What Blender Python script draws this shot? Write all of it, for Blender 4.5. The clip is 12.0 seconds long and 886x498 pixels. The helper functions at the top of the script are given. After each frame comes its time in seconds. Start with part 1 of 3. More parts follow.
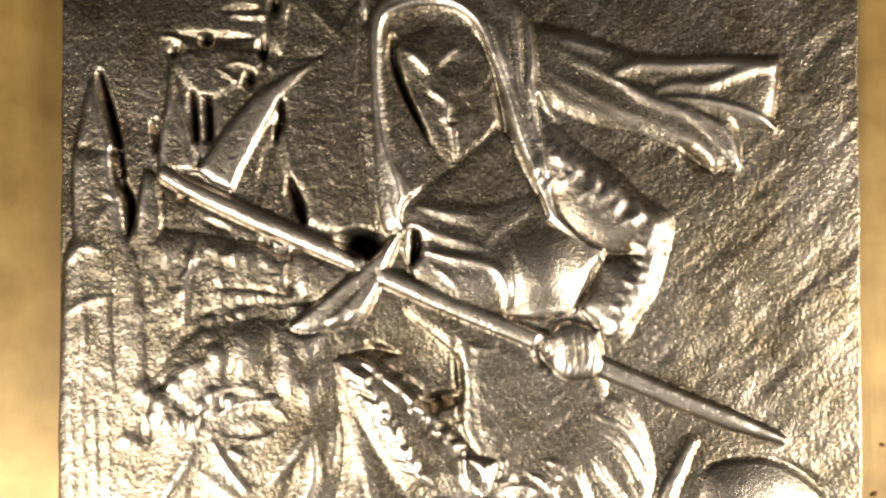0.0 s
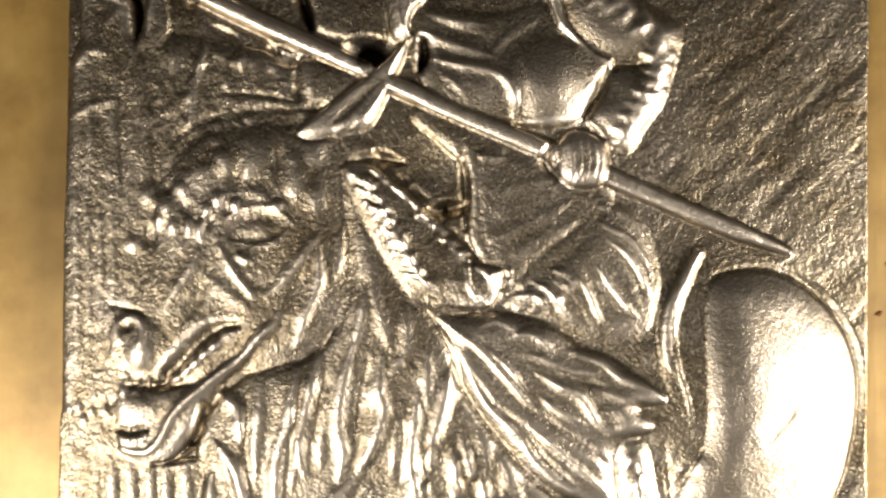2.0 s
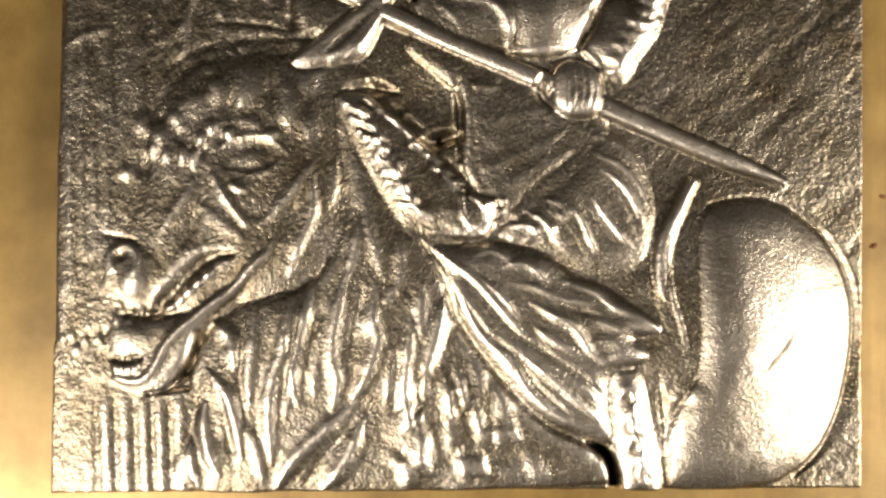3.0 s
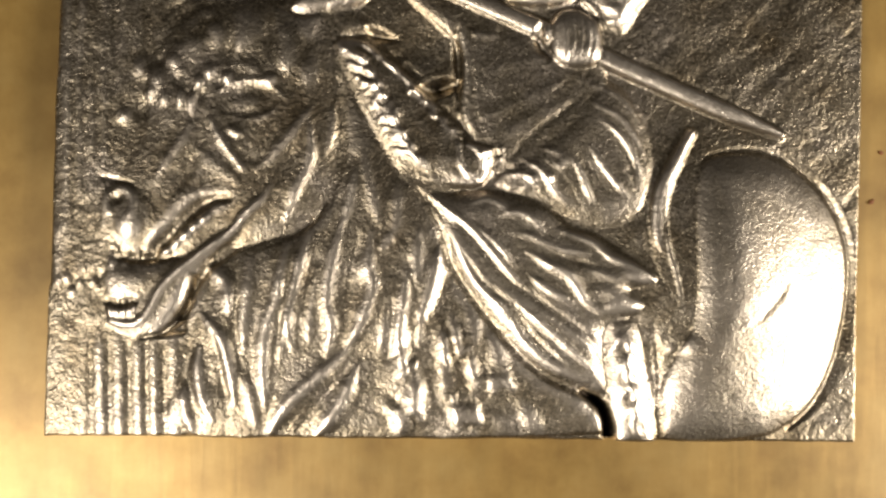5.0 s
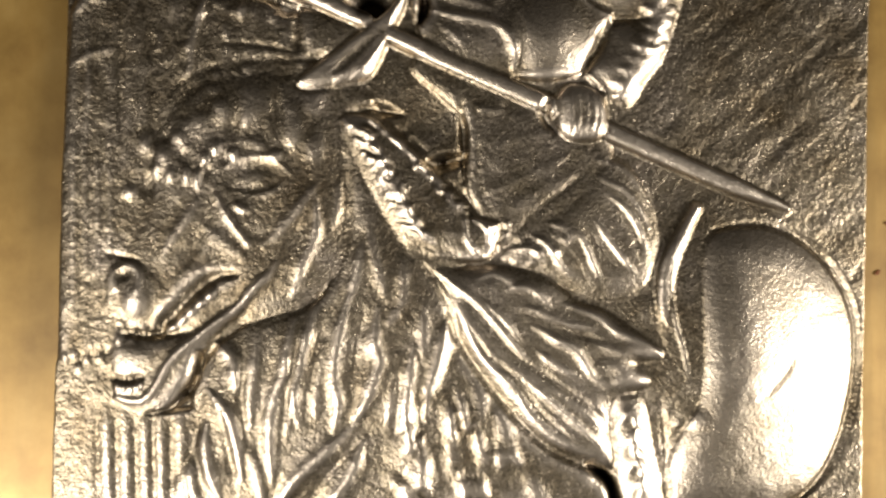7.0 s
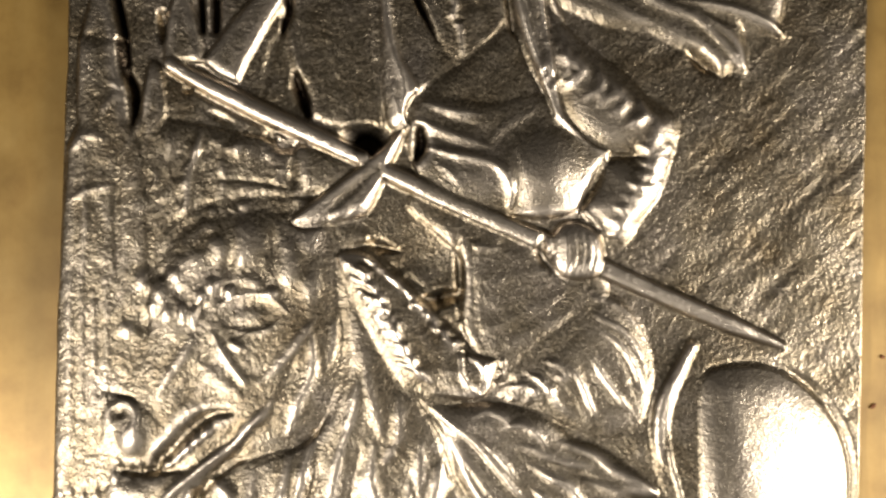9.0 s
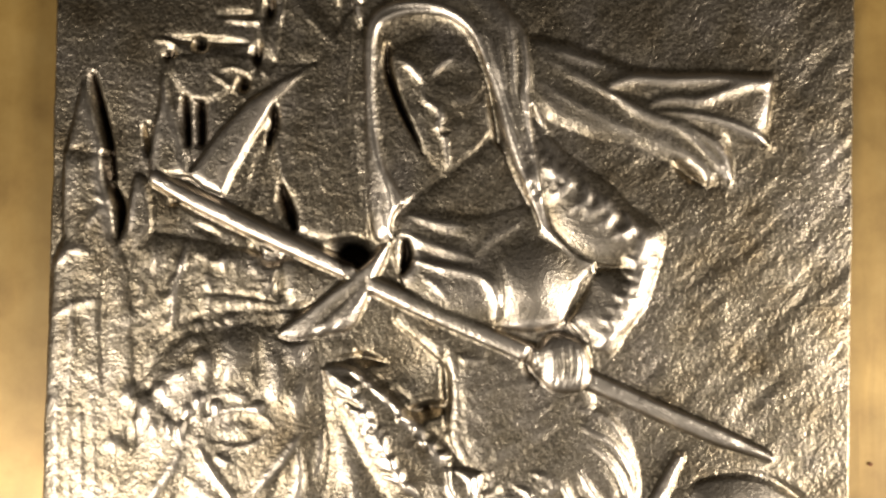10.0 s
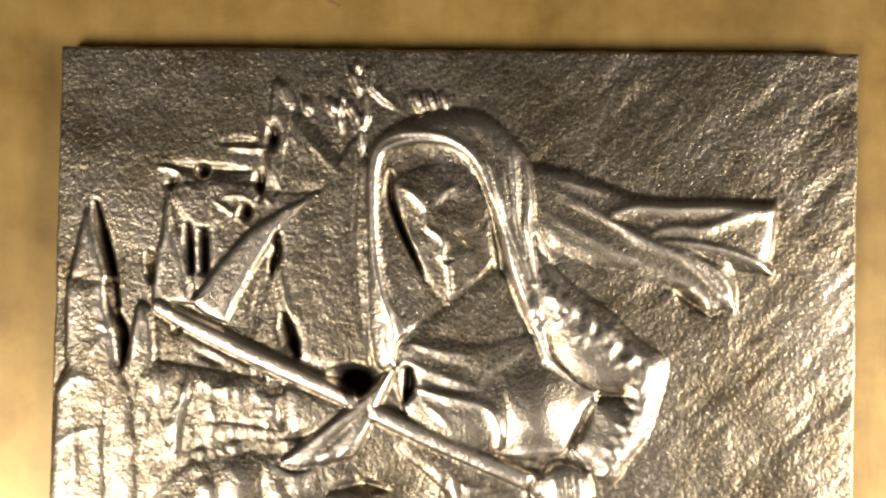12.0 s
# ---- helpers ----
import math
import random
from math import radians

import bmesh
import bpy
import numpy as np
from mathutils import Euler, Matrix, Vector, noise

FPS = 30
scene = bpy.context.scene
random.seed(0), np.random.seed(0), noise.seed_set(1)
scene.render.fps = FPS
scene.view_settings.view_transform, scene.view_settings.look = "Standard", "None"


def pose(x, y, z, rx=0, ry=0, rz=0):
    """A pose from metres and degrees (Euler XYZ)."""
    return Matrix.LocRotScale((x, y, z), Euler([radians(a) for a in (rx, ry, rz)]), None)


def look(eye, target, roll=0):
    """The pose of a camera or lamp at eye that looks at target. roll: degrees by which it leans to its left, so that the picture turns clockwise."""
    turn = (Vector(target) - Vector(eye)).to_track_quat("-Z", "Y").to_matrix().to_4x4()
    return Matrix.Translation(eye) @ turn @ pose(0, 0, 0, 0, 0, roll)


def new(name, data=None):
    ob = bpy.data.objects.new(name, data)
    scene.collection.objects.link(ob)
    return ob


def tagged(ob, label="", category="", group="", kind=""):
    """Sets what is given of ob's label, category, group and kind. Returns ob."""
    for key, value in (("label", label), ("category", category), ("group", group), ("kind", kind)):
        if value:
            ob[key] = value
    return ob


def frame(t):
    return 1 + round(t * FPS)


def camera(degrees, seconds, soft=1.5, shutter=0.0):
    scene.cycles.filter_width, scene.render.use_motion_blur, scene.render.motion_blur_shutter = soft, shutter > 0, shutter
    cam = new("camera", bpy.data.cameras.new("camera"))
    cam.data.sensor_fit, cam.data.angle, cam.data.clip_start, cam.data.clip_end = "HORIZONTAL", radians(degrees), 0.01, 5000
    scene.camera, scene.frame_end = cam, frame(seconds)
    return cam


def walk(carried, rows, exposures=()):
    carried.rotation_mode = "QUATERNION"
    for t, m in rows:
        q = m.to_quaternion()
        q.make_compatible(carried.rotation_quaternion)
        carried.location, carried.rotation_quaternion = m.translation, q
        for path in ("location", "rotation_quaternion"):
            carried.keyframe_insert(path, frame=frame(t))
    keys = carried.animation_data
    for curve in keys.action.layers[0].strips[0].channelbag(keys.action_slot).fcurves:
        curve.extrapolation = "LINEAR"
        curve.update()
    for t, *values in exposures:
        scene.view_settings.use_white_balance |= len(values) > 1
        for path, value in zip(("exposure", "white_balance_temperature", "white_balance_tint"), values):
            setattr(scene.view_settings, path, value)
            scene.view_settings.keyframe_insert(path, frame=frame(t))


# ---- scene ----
cam = camera(60.0, 12.0, soft=2.7)
MM = 0.001
EYE = 0.0051  # height of the relief's middle plane above the board
# seconds, x, y and height over the relief in mm, tilt, lean, turn in degrees
ROWS = [
    (0.0, -3.405, 12.118, 115.68, 0.015, 0.015, -1.27),
    (0.5, -5.001, 5.803, 115.61, 0.044, 0.005, -0.86),
    (1.0, -5.602, -1.119, 115.68, 0.009, 0.02, -0.6),
    (1.5, -5.39, -9.809, 115.64, 0.015, 0.02, -0.58),
    (2.0, -4.926, -17.109, 115.58, 0.02, 0.015, -0.6),
    (2.5, -3.855, -24.012, 115.56, 0.0, 0.02, -0.61),
    (3.0, -4.145, -27.776, 115.46, -0.005, 0.009, -0.52),
    (3.5, -4.468, -29.617, 115.44, 0.039, 0.015, -0.51),
    (5.5, -3.448, -36.485, 115.36, 0.009, 0.005, 0.47),
    (6.0, -3.537, -34.135, 115.26, 0.02, 0.009, 0.32),
    (6.5, -3.86, -28.622, 115.38, 0.029, 0.015, 0.17),
    (8.5, -6.584, -11.808, 115.44, 0.0, -0.005, -0.04),
    (9.0, -4.086, -3.477, 115.46, 0.005, -0.02, 0.17),
    (9.5, -2.579, 4.72, 115.21, -0.029, -0.024, -0.01),
    (10.0, -1.995, 13.638, 115.38, 0.0, -0.015, -0.08),
    (10.5, -2.332, 20.742, 115.48, -0.035, -0.009, 0.11),
    (11.0, -2.363, 22.951, 115.36, -0.029, -0.005, 0.08),
    (11.5, -2.11, 30.915, 115.34, 0.009, -0.009, -0.05),
    (12.0, -2.38, 33.144, 115.41, -0.009, 0.005, 0.0),
]
walk(cam, [(t, pose(x * MM, y * MM, EYE + z * MM, rx, ry, rz)) for t, x, y, z, rx, ry, rz in ROWS],
     exposures=[(0.0, 0.12), (2.5, -0.12), (5.5, -0.28), (6.5, -0.36), (9.5, -0.16), (11.0, -0.1), (11.5, -0.02), (12.0, 0.2)])

# ---- world and lamps ----
world = bpy.data.worlds.new("room")
scene.world = world
world.use_nodes = True
world.node_tree.nodes["Background"].inputs[0].default_value = (1.0, 0.74, 0.44, 1)
world.node_tree.nodes["Background"].inputs[1].default_value = 0.008


def lamp(name, way, far, size, watts, colour):
    data = bpy.data.lights.new(name, "AREA")
    data.shape, data.size, data.energy, data.color = "DISK", size, watts, colour
    ob = new(name, data)
    ob.matrix_world = look(Vector(way).normalized() * far, (0, 0, 0))
    return tagged(ob, kind="structure")


lamp("ceiling_lamp", (-0.54, -0.49, 0.69), 1.2, 0.45, 18.0, (1.0, 0.90, 0.765))
lamp("desk_lamp", (0.82, -0.26, 0.46), 0.90, 0.34, 14.5, (1.0, 0.90, 0.765))

# ---- materials ----
class Nodes:
    """A small builder of node materials."""

    def __init__(self, name):
        self.mat = bpy.data.materials.new(name)
        self.mat.use_nodes = True
        self.tree = self.mat.node_tree
        self.out = self.tree.nodes["Principled BSDF"]
        self.place = self.add("ShaderNodeTexCoord").outputs["Object"]

    def add(self, kind, **values):
        node = self.tree.nodes.new(kind)
        for key, value in values.items():
            node.inputs[key.replace("_", " ")].default_value = value
        return node

    def link(self, a, b):
        self.tree.links.new(a, b)

    def stretched(self, scale, turn=0.0):
        node = self.add("ShaderNodeMapping", Scale=scale, Rotation=(0, 0, radians(turn)))
        self.link(self.place, node.inputs["Vector"])
        return node.outputs["Vector"]

    def noise(self, scale, detail=3.0, rough=0.55, where=None):
        node = self.add("ShaderNodeTexNoise", Scale=scale, Detail=detail, Roughness=rough)
        self.link(where or self.place, node.inputs["Vector"])
        return node.outputs["Fac"]

    def ramp(self, fac, stops):
        node = self.add("ShaderNodeValToRGB")
        while len(node.color_ramp.elements) < len(stops):
            node.color_ramp.elements.new(0.5)
        for e, (p, c) in zip(node.color_ramp.elements, stops):
            e.position, e.color = p, (*c, 1) if len(c) == 3 else c
        self.link(fac, node.inputs["Fac"])
        return node.outputs["Color"]

    def blend(self, fac, a, b, how="MIX"):
        node = self.tree.nodes.new("ShaderNodeMix")
        node.data_type, node.blend_type = "RGBA", how
        for value, socket in ((fac, node.inputs[0]), (a, node.inputs[6]), (b, node.inputs[7])):
            if isinstance(value, (int, float)):
                socket.default_value = value
            elif isinstance(value, tuple):
                socket.default_value = (*value, 1)
            else:
                self.link(value, socket)
        return node.outputs[2]

    def bump(self, height, strength, distance, under=None):
        node = self.add("ShaderNodeBump", Distance=distance)
        if isinstance(strength, float):
            node.inputs["Strength"].default_value = strength
        else:
            self.link(strength, node.inputs["Strength"])
        self.link(height, node.inputs["Height"])
        if under:
            self.link(under, node.inputs["Normal"])
        return node.outputs["Normal"]


def grey(v):
    return (v, v, v)


def cast_metal(name):
    """Sand-cast white bronze: warm grey, tarnished in clouds, grainy, rubbed bright on the crests, with highlights
    painted in there.
    """
    n = Nodes(name)
    wear_glint = n.tree.nodes.new("ShaderNodeAttribute")
    wear_glint.attribute_name = "wear_glint"
    rubbed = n.ramp(wear_glint.outputs["Fac"], [(0.0, grey(0.0)), (0.85, grey(1.0))])
    cloud = n.ramp(n.noise(110, 4, 0.6), [(0.30, (0.27, 0.215, 0.14)), (0.50, (0.41, 0.352, 0.265)), (0.72, (0.52, 0.457, 0.39))])
    fleck = n.ramp(n.noise(2600, 2, 0.6), [(0.36, grey(0.2)), (0.58, grey(1.0))])
    dull = n.blend(0.7, cloud, fleck, "MULTIPLY")
    patina_shade = n.tree.nodes.new("ShaderNodeAttribute")
    patina_shade.attribute_name = "patina_shade"
    # lighter crests: rubbed metal plus highlights put into the colour
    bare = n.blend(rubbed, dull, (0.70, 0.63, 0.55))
    # pits darkened in the colour, for the shadow inside them and for tarnish
    n.link(n.blend(patina_shade.outputs["Fac"], bare, (0.06, 0.046, 0.033)), n.out.inputs["Base Color"])
    n.out.inputs["Metallic"].default_value = 1.0
    coarse = n.ramp(n.noise(2200, 3, 0.6), [(0.3, grey(0.30)), (0.7, grey(0.41))])
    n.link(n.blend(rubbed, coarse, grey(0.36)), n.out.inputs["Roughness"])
    gritty = n.ramp(wear_glint.outputs["Fac"], [(0.1, grey(1.0)), (0.8, grey(0.7))])
    fine = n.bump(n.noise(4600, 1, 0.5), gritty, 0.00003)
    sand = n.bump(n.noise(2400, 2, 0.6), gritty, 0.000095, fine)
    n.link(sand, n.out.inputs["Normal"])
    return n.mat


def varnished_wood():
    """Pale varnished board with a faint long grain and brownish clouds."""
    n = Nodes("varnished_wood")
    long = n.stretched((1.0, 0.12, 1.0), 3)
    mottle = n.ramp(n.noise(95, 5, 0.65), [(0.28, (0.31, 0.178, 0.038)), (0.5, (0.43, 0.268, 0.068)), (0.75, (0.52, 0.345, 0.108))])
    streak = n.ramp(n.noise(220, 4, 0.6, long), [(0.3, grey(0.86)), (0.65, grey(1.0))])
    cloud = n.ramp(n.noise(26, 3, 0.5), [(0.3, grey(0.75)), (0.7, grey(1.0))])
    base = n.blend(1.0, mottle, streak, "MULTIPLY")
    n.link(n.blend(1.0, base, cloud, "MULTIPLY"), n.out.inputs["Base Color"])
    n.link(n.ramp(n.noise(90, 3), [(0.3, grey(0.34)), (0.7, grey(0.46))]), n.out.inputs["Roughness"])
    n.out.inputs["Metallic"].default_value = 0.55
    n.out.inputs["Coat Weight"].default_value, n.out.inputs["Coat Roughness"].default_value = 1.0, 0.42
    n.link(n.bump(n.noise(500, 3, 0.5, long), 0.15, 0.0003), n.out.inputs["Normal"])
    return n.mat


METAL = cast_metal("cast_metal")
WOOD = varnished_wood()


def rust():
    n = Nodes("rust_brown")
    n.link(n.ramp(n.noise(2500, 2), [(0.3, (0.10, 0.035, 0.012)), (0.7, (0.22, 0.075, 0.02))]), n.out.inputs["Base Color"])
    n.out.inputs["Roughness"].default_value = 0.8
    return n.mat


RUST = rust()

# ---- the relief as a height field ----
# One unit of the drawing is 0.085 mm; u runs to the right and v downwards from the plate's upper left.
UNIT = 0.12 / 1412
THICK = 40.0  # of the plate
CORNERS = (98, 76), (1533, 90), (56, 1589), (1512, 1595)
NU, NV = 900, 930
(u00, v00), (u10, v10), (u01, v01), (u11, v11) = CORNERS
gs, gt = np.meshgrid(np.linspace(0, 1, NU), np.linspace(0, 1, NV))
GU = (u00 * (1 - gs) + u10 * gs) * (1 - gt) + (u01 * (1 - gs) + u11 * gs) * gt
GV = (v00 * (1 - gs) + v10 * gs) * (1 - gt) + (v01 * (1 - gs) + v11 * gs) * gt
H = np.zeros((NV, NU))
GRAIN = np.ones((NV, NU))
KIND = np.zeros((NV, NU), int)
PIT = np.zeros((NV, NU))  # deep cuts coloured black: tarnish together with their painted shadow
PLATE, CASTLE, HORSE, RIDER, SCYTHE, TREE, TOWER, WALL, BLADE, MANE, STRAP, EAR = range(12)


def lattice(u, v, size, seed, stretch=1.0, turn=0.0):
    """Smooth noise from 0 to 1 with the given grain size, drawn out along a direction."""
    a = radians(turn)
    x = (u * math.cos(a) + v * math.sin(a)) / (size * stretch)
    y = (-u * math.sin(a) + v * math.cos(a)) / size
    table = np.random.RandomState(seed).rand(256, 256)
    xi, yi = np.floor(x).astype(int), np.floor(y).astype(int)
    fx, fy = x - xi, y - yi
    fx, fy = fx * fx * (3 - 2 * fx), fy * fy * (3 - 2 * fy)

    def at(i, j):
        return table[(yi + j) % 256, (xi + i) % 256]
    return (at(0, 0) * (1 - fx) + at(1, 0) * fx) * (1 - fy) + (at(0, 1) * (1 - fx) + at(1, 1) * fx) * fy


def upper(x, y):
    return x, y


def middle(x, y):
    """Drawing of the middle of the plate, in axes of its own."""
    return 766.6 + (x - 784) + 0.0106 * (441 - y), 1113.5 + 0.0106 * (x - 784) - (441 - y)


def lower(x, y):
    """Drawing of the lower part of the plate, in axes of its own."""
    return 771.4 + (x - 784) - 0.0082 * (441 - y), 1260 - 0.0082 * (x - 784) - (441 - y)


def smooth_line(pts, closed=False, steps=5):
    p = np.array(pts, float)
    if len(p) < 3 and not closed:
        k = np.linspace(0, 1, 4)[:, None]
        return p[0] * (1 - k) + p[1] * k
    ring = np.vstack([p[-1], p, p[:2]]) if closed else np.vstack([2 * p[0] - p[1], p, 2 * p[-1] - p[-2]])
    out = []
    for i in range(len(ring) - 3):
        a, b, c, d = ring[i:i + 4]
        for k in np.arange(steps) / steps:
            out.append(0.5 * (2 * b + (c - a) * k + (2 * a - 5 * b + 4 * c - d) * k * k + (3 * b - a - 3 * c + d) * k ** 3))
    out.append(out[0] if closed else p[-1])
    return np.array(out)


def window(p, pad):
    """The part of the grid within pad of the points p."""
    lo, hi = p.min(0) - pad, p.max(0) + pad
    i0 = int((lo[0] - 100) / 1477 * NU) - 4
    i1 = int((hi[0] - 55) / 1412 * NU) + 4
    j0 = int((lo[1] - 91) / 1497 * NV) - 4
    j1 = int((hi[1] - 75) / 1496 * NV) + 6
    return slice(max(j0, 0), max(min(j1, NV), 1)), slice(max(i0, 0), max(min(i1, NU), 1))


def distances(line, w):
    """Distance to the line, and how far along it, from 0 to 1."""
    u, v = GU[w], GV[w]
    best, along = np.full(u.shape, 1e9), np.zeros(u.shape)
    lengths = np.hypot(*(line[1:] - line[:-1]).T)
    total, gone = max(lengths.sum(), 1e-6), 0.0
    for a, b, n in zip(line[:-1], line[1:], lengths):
        if n < 1e-6:
            continue
        d = (b - a) / n
        k = np.clip((u - a[0]) * d[0] + (v - a[1]) * d[1], 0, n)
        far = np.hypot(u - a[0] - k * d[0], v - a[1] - k * d[1])
        near = far < best
        best = np.where(near, far, best)
        along = np.where(near, (gone + k) / total, along)
        gone += n
    return best, along


def ridge(pts, wide, high, axes=upper, ends=(0.3, 0.3), sharp=False, floor=None, kind=None, wobble=0.0):
    """A fold, rib or groove (high < 0) along a curve. With floor it stands on that height as a bar of its own."""
    line = smooth_line([axes(*p) for p in pts])
    w = window(line, wide * 1.5)
    d, s = distances(line, w)
    swell = np.minimum(1, np.minimum(ends[0] + (1 - ends[0]) * s * 3.5, ends[1] + (1 - ends[1]) * (1 - s) * 3.5))
    if wobble:
        d = d + wobble * (lattice(GU[w], GV[w], 12, 5) - 0.5)
    x = d / (wide * swell)
    if floor is not None:
        rise = np.where(x < 1, floor + high * swell * np.sqrt(np.clip(1 - x * x, 0, 1)), -1e9)
        over = rise > H[w]
        H[w] = np.where(over, rise, H[w])
        if kind is not None:
            KIND[w] = np.where(over, kind, KIND[w])
        return
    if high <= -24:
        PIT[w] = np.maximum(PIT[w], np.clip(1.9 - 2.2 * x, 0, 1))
    high *= 0.6 if high > 0 else 0.6 if high > -16 else 1.0
    H[w] += high * swell * (np.clip(1 - x, 0, 1) ** 1.2 if sharp else np.exp(-2.2 * x * x))


def inside(poly, w):
    u, v = GU[w], GV[w]
    hit = np.zeros(u.shape, bool)
    for (x0, y0), (x1, y1) in zip(poly[:-1], poly[1:]):
        if y0 != y1:
            hit ^= ((y0 > v) != (y1 > v)) & (u < (x1 - x0) * (v - y0) / (y1 - y0) + x0)
    return hit


def blurred(a, reach):
    """A box blur, three times over, with the given reach in units of the drawing."""
    r = max(int(reach / 1.6 / 1.7), 1)
    for axis in (0, 1) * 3:
        pad = [(r + 1, r) if i == axis else (0, 0) for i in (0, 1)]
        c = np.cumsum(np.pad(a, pad, mode="edge"), axis)
        n = a.shape[axis]
        a = (np.take(c, np.arange(2 * r + 1, 2 * r + 1 + n), axis) - np.take(c, np.arange(n), axis)) / (2 * r + 1)
    return a


def form(pts, low, high, edge, axes=upper, kind=None, grain=None, corner=False, lay=False, fall=0.58):
    """A raised form with a rounded rim: from low at its outline to high at the distance edge inside it.
    lay: it takes the place of what is below, also where that is higher."""
    line = [axes(*p) for p in pts]
    line = np.array(line + line[:1], float) if corner else smooth_line(line, True)
    w = window(line, 4)
    hit = inside(line, w)
    d, _ = distances(line, w)
    k = blurred(np.where(hit, np.clip(d / edge, 0, 1), 0), edge * 0.22) if edge > 15 else np.clip(d / edge, 0, 1)
    k = np.minimum(k, np.clip(d / edge * 2.5, 0, 1))
    top = low + (high - low) * (1 - (1 - k) ** 2) ** fall
    over = hit & ((top > H[w]) | lay)
    H[w] = np.where(over, top, H[w])
    if kind is not None:
        KIND[w] = np.where(over, kind, KIND[w])
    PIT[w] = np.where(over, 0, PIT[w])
    if grain is not None:
        GRAIN[w] = np.where(over, grain, GRAIN[w])


def bump_on(c, ru, rv, high, axes=upper, turn=0.0, grain=None):
    """A dome or hollow (high < 0) added to what is there."""
    x, y = axes(*c)
    r = max(ru, rv) * 1.6
    w = window(np.array([[x, y]]), r)
    a = radians(turn)
    du, dv = GU[w] - x, GV[w] - y
    q = ((du * math.cos(a) + dv * math.sin(a)) / ru) ** 2 + ((-du * math.sin(a) + dv * math.cos(a)) / rv) ** 2
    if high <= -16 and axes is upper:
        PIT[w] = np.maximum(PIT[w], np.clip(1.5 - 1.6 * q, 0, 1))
    H[w] += high * (0.75 if high > -18 else 1.0) * np.clip(1 - q / 2.2, 0, 1) ** 2
    if grain is not None:
        GRAIN[w] = np.where(q < 1, grain, GRAIN[w])


# the sky: brushed with slanting strokes
H += 2.0 * (lattice(GU, GV, 26, 11, 3.2, -40) - 0.5) * np.clip((GU - 420) / 300, 0.25, 1)
H += 1.4 * (lattice(GU, GV, 13, 12, 4.0, -43) - 0.5) * np.clip((GU - 420) / 300, 0.2, 1)
H += 5 * (lattice(GU, GV, 90, 13) - 0.5)

# ---- castle on the hill ----
form([(262, 640), (500, 690), (560, 760), (640, 900), (420, 960), (180, 1000), (90, 1000), (95, 700), (200, 640)], 2, 15, 40, kind=CASTLE)
form([(640, 250), (655, 620), (640, 660), (540, 640), (505, 590), (478, 470), (480, 345), (560, 335)], 0, 9, 10, kind=CASTLE)
form([(145, 362), (190, 488), (198, 496), (112, 496), (118, 470)], 4, 20, 22, kind=TOWER, corner=True)
form([(110, 494), (192, 490), (196, 560), (205, 640), (235, 700), (250, 1000), (200, 1240), (190, 1300), (66, 1330), (72, 980), (90, 690), (108, 650)], 4, 22, 26, kind=TOWER, corner=True)
ridge([(112, 497), (150, 494), (195, 490)], 9, 10, sharp=True)
ridge([(104, 650), (112, 560), (114, 500)], 12, 7)
ridge([(150, 640), (175, 600), (200, 605)], 12, 7)
ridge([(160, 570), (200, 590)], 8, 6, sharp=True)
ridge([(95, 700), (130, 670), (165, 680)], 14, 9)
ridge([(90, 790), (130, 770), (180, 760)], 12, 7)
ridge([(185, 690), (180, 800), (185, 940)], 11, -10)
ridge([(120, 700), (125, 820), (118, 950)], 12, 7)
ridge([(160, 358), (176, 430), (192, 505), (198, 540)], 10, -26, ends=(0.7, 0.6))
ridge([(182, 500), (190, 550), (208, 590), (208, 650)], 11, -24, ends=(0.7, 0.4))
form([(240, 535), (228, 580), (225, 690), (268, 640), (262, 560)], 2, 20, 16, kind=CASTLE)
ridge([(240, 560), (222, 640), (200, 690)], 13, 12, sharp=True)
form([(288, 328), (300, 400), (326, 470), (338, 540), (262, 540), (262, 480), (278, 420)], 0, 20, 16, kind=TOWER, corner=True)
ridge([(285, 330), (286, 370), (290, 410), (272, 460)], 8, 9, sharp=True)
ridge([(255, 450), (262, 500)], 10, -20, ends=(0.8, 0.5))
ridge([(325, 400), (330, 480)], 9, -24, ends=(0.8, 0.8))
ridge([(352, 398), (354, 478)], 12, -24, ends=(0.8, 0.8))
ridge([(339, 405), (340, 490)], 5, 9, sharp=True)
ridge([(275, 294), (300, 297), (315, 310), (314, 328)], 8, 17, ends=(0.6, 0.5), sharp=True)
ridge([(312, 312), (360, 318), (430, 316)], 7, 13, sharp=True)
ridge([(280, 288), (330, 294), (440, 300)], 9, -14)
bump_on((352, 303), 12, 12, -22)
bump_on((298, 322), 14, 10, -16)
form([(300, 325), (440, 322), (455, 350), (380, 400), (330, 395)], 0, 9, 10, kind=CASTLE)
ridge([(372, 352), (400, 372), (424, 392)], 7, 13, sharp=True)
ridge([(380, 352), (415, 345), (448, 358)], 6, 10, sharp=True)
bump_on((430, 372), 10, 14, -22)
bump_on((455, 325), 12, 24, -18)
ridge([(402, 258), (430, 261), (462, 262)], 7, 17, ends=(0.6, 0.6), sharp=True)
ridge([(380, 250), (430, 247), (455, 250)], 7, -14)
ridge([(448, 208), (456, 250), (470, 300), (462, 340), (476, 362)], 8, 17, ends=(0.5, 0.6), sharp=True)
form([(476, 150), (502, 145), (515, 185), (505, 255), (495, 330), (472, 300)], 0, 15, 14, kind=CASTLE)
bump_on((480, 238), 10, 24, -30)
ridge([(500, 150), (506, 175), (520, 192)], 9, 13, sharp=True, ends=(0.8, 0.4))
ridge([(516, 195), (506, 240), (496, 270)], 8, 9, sharp=True)
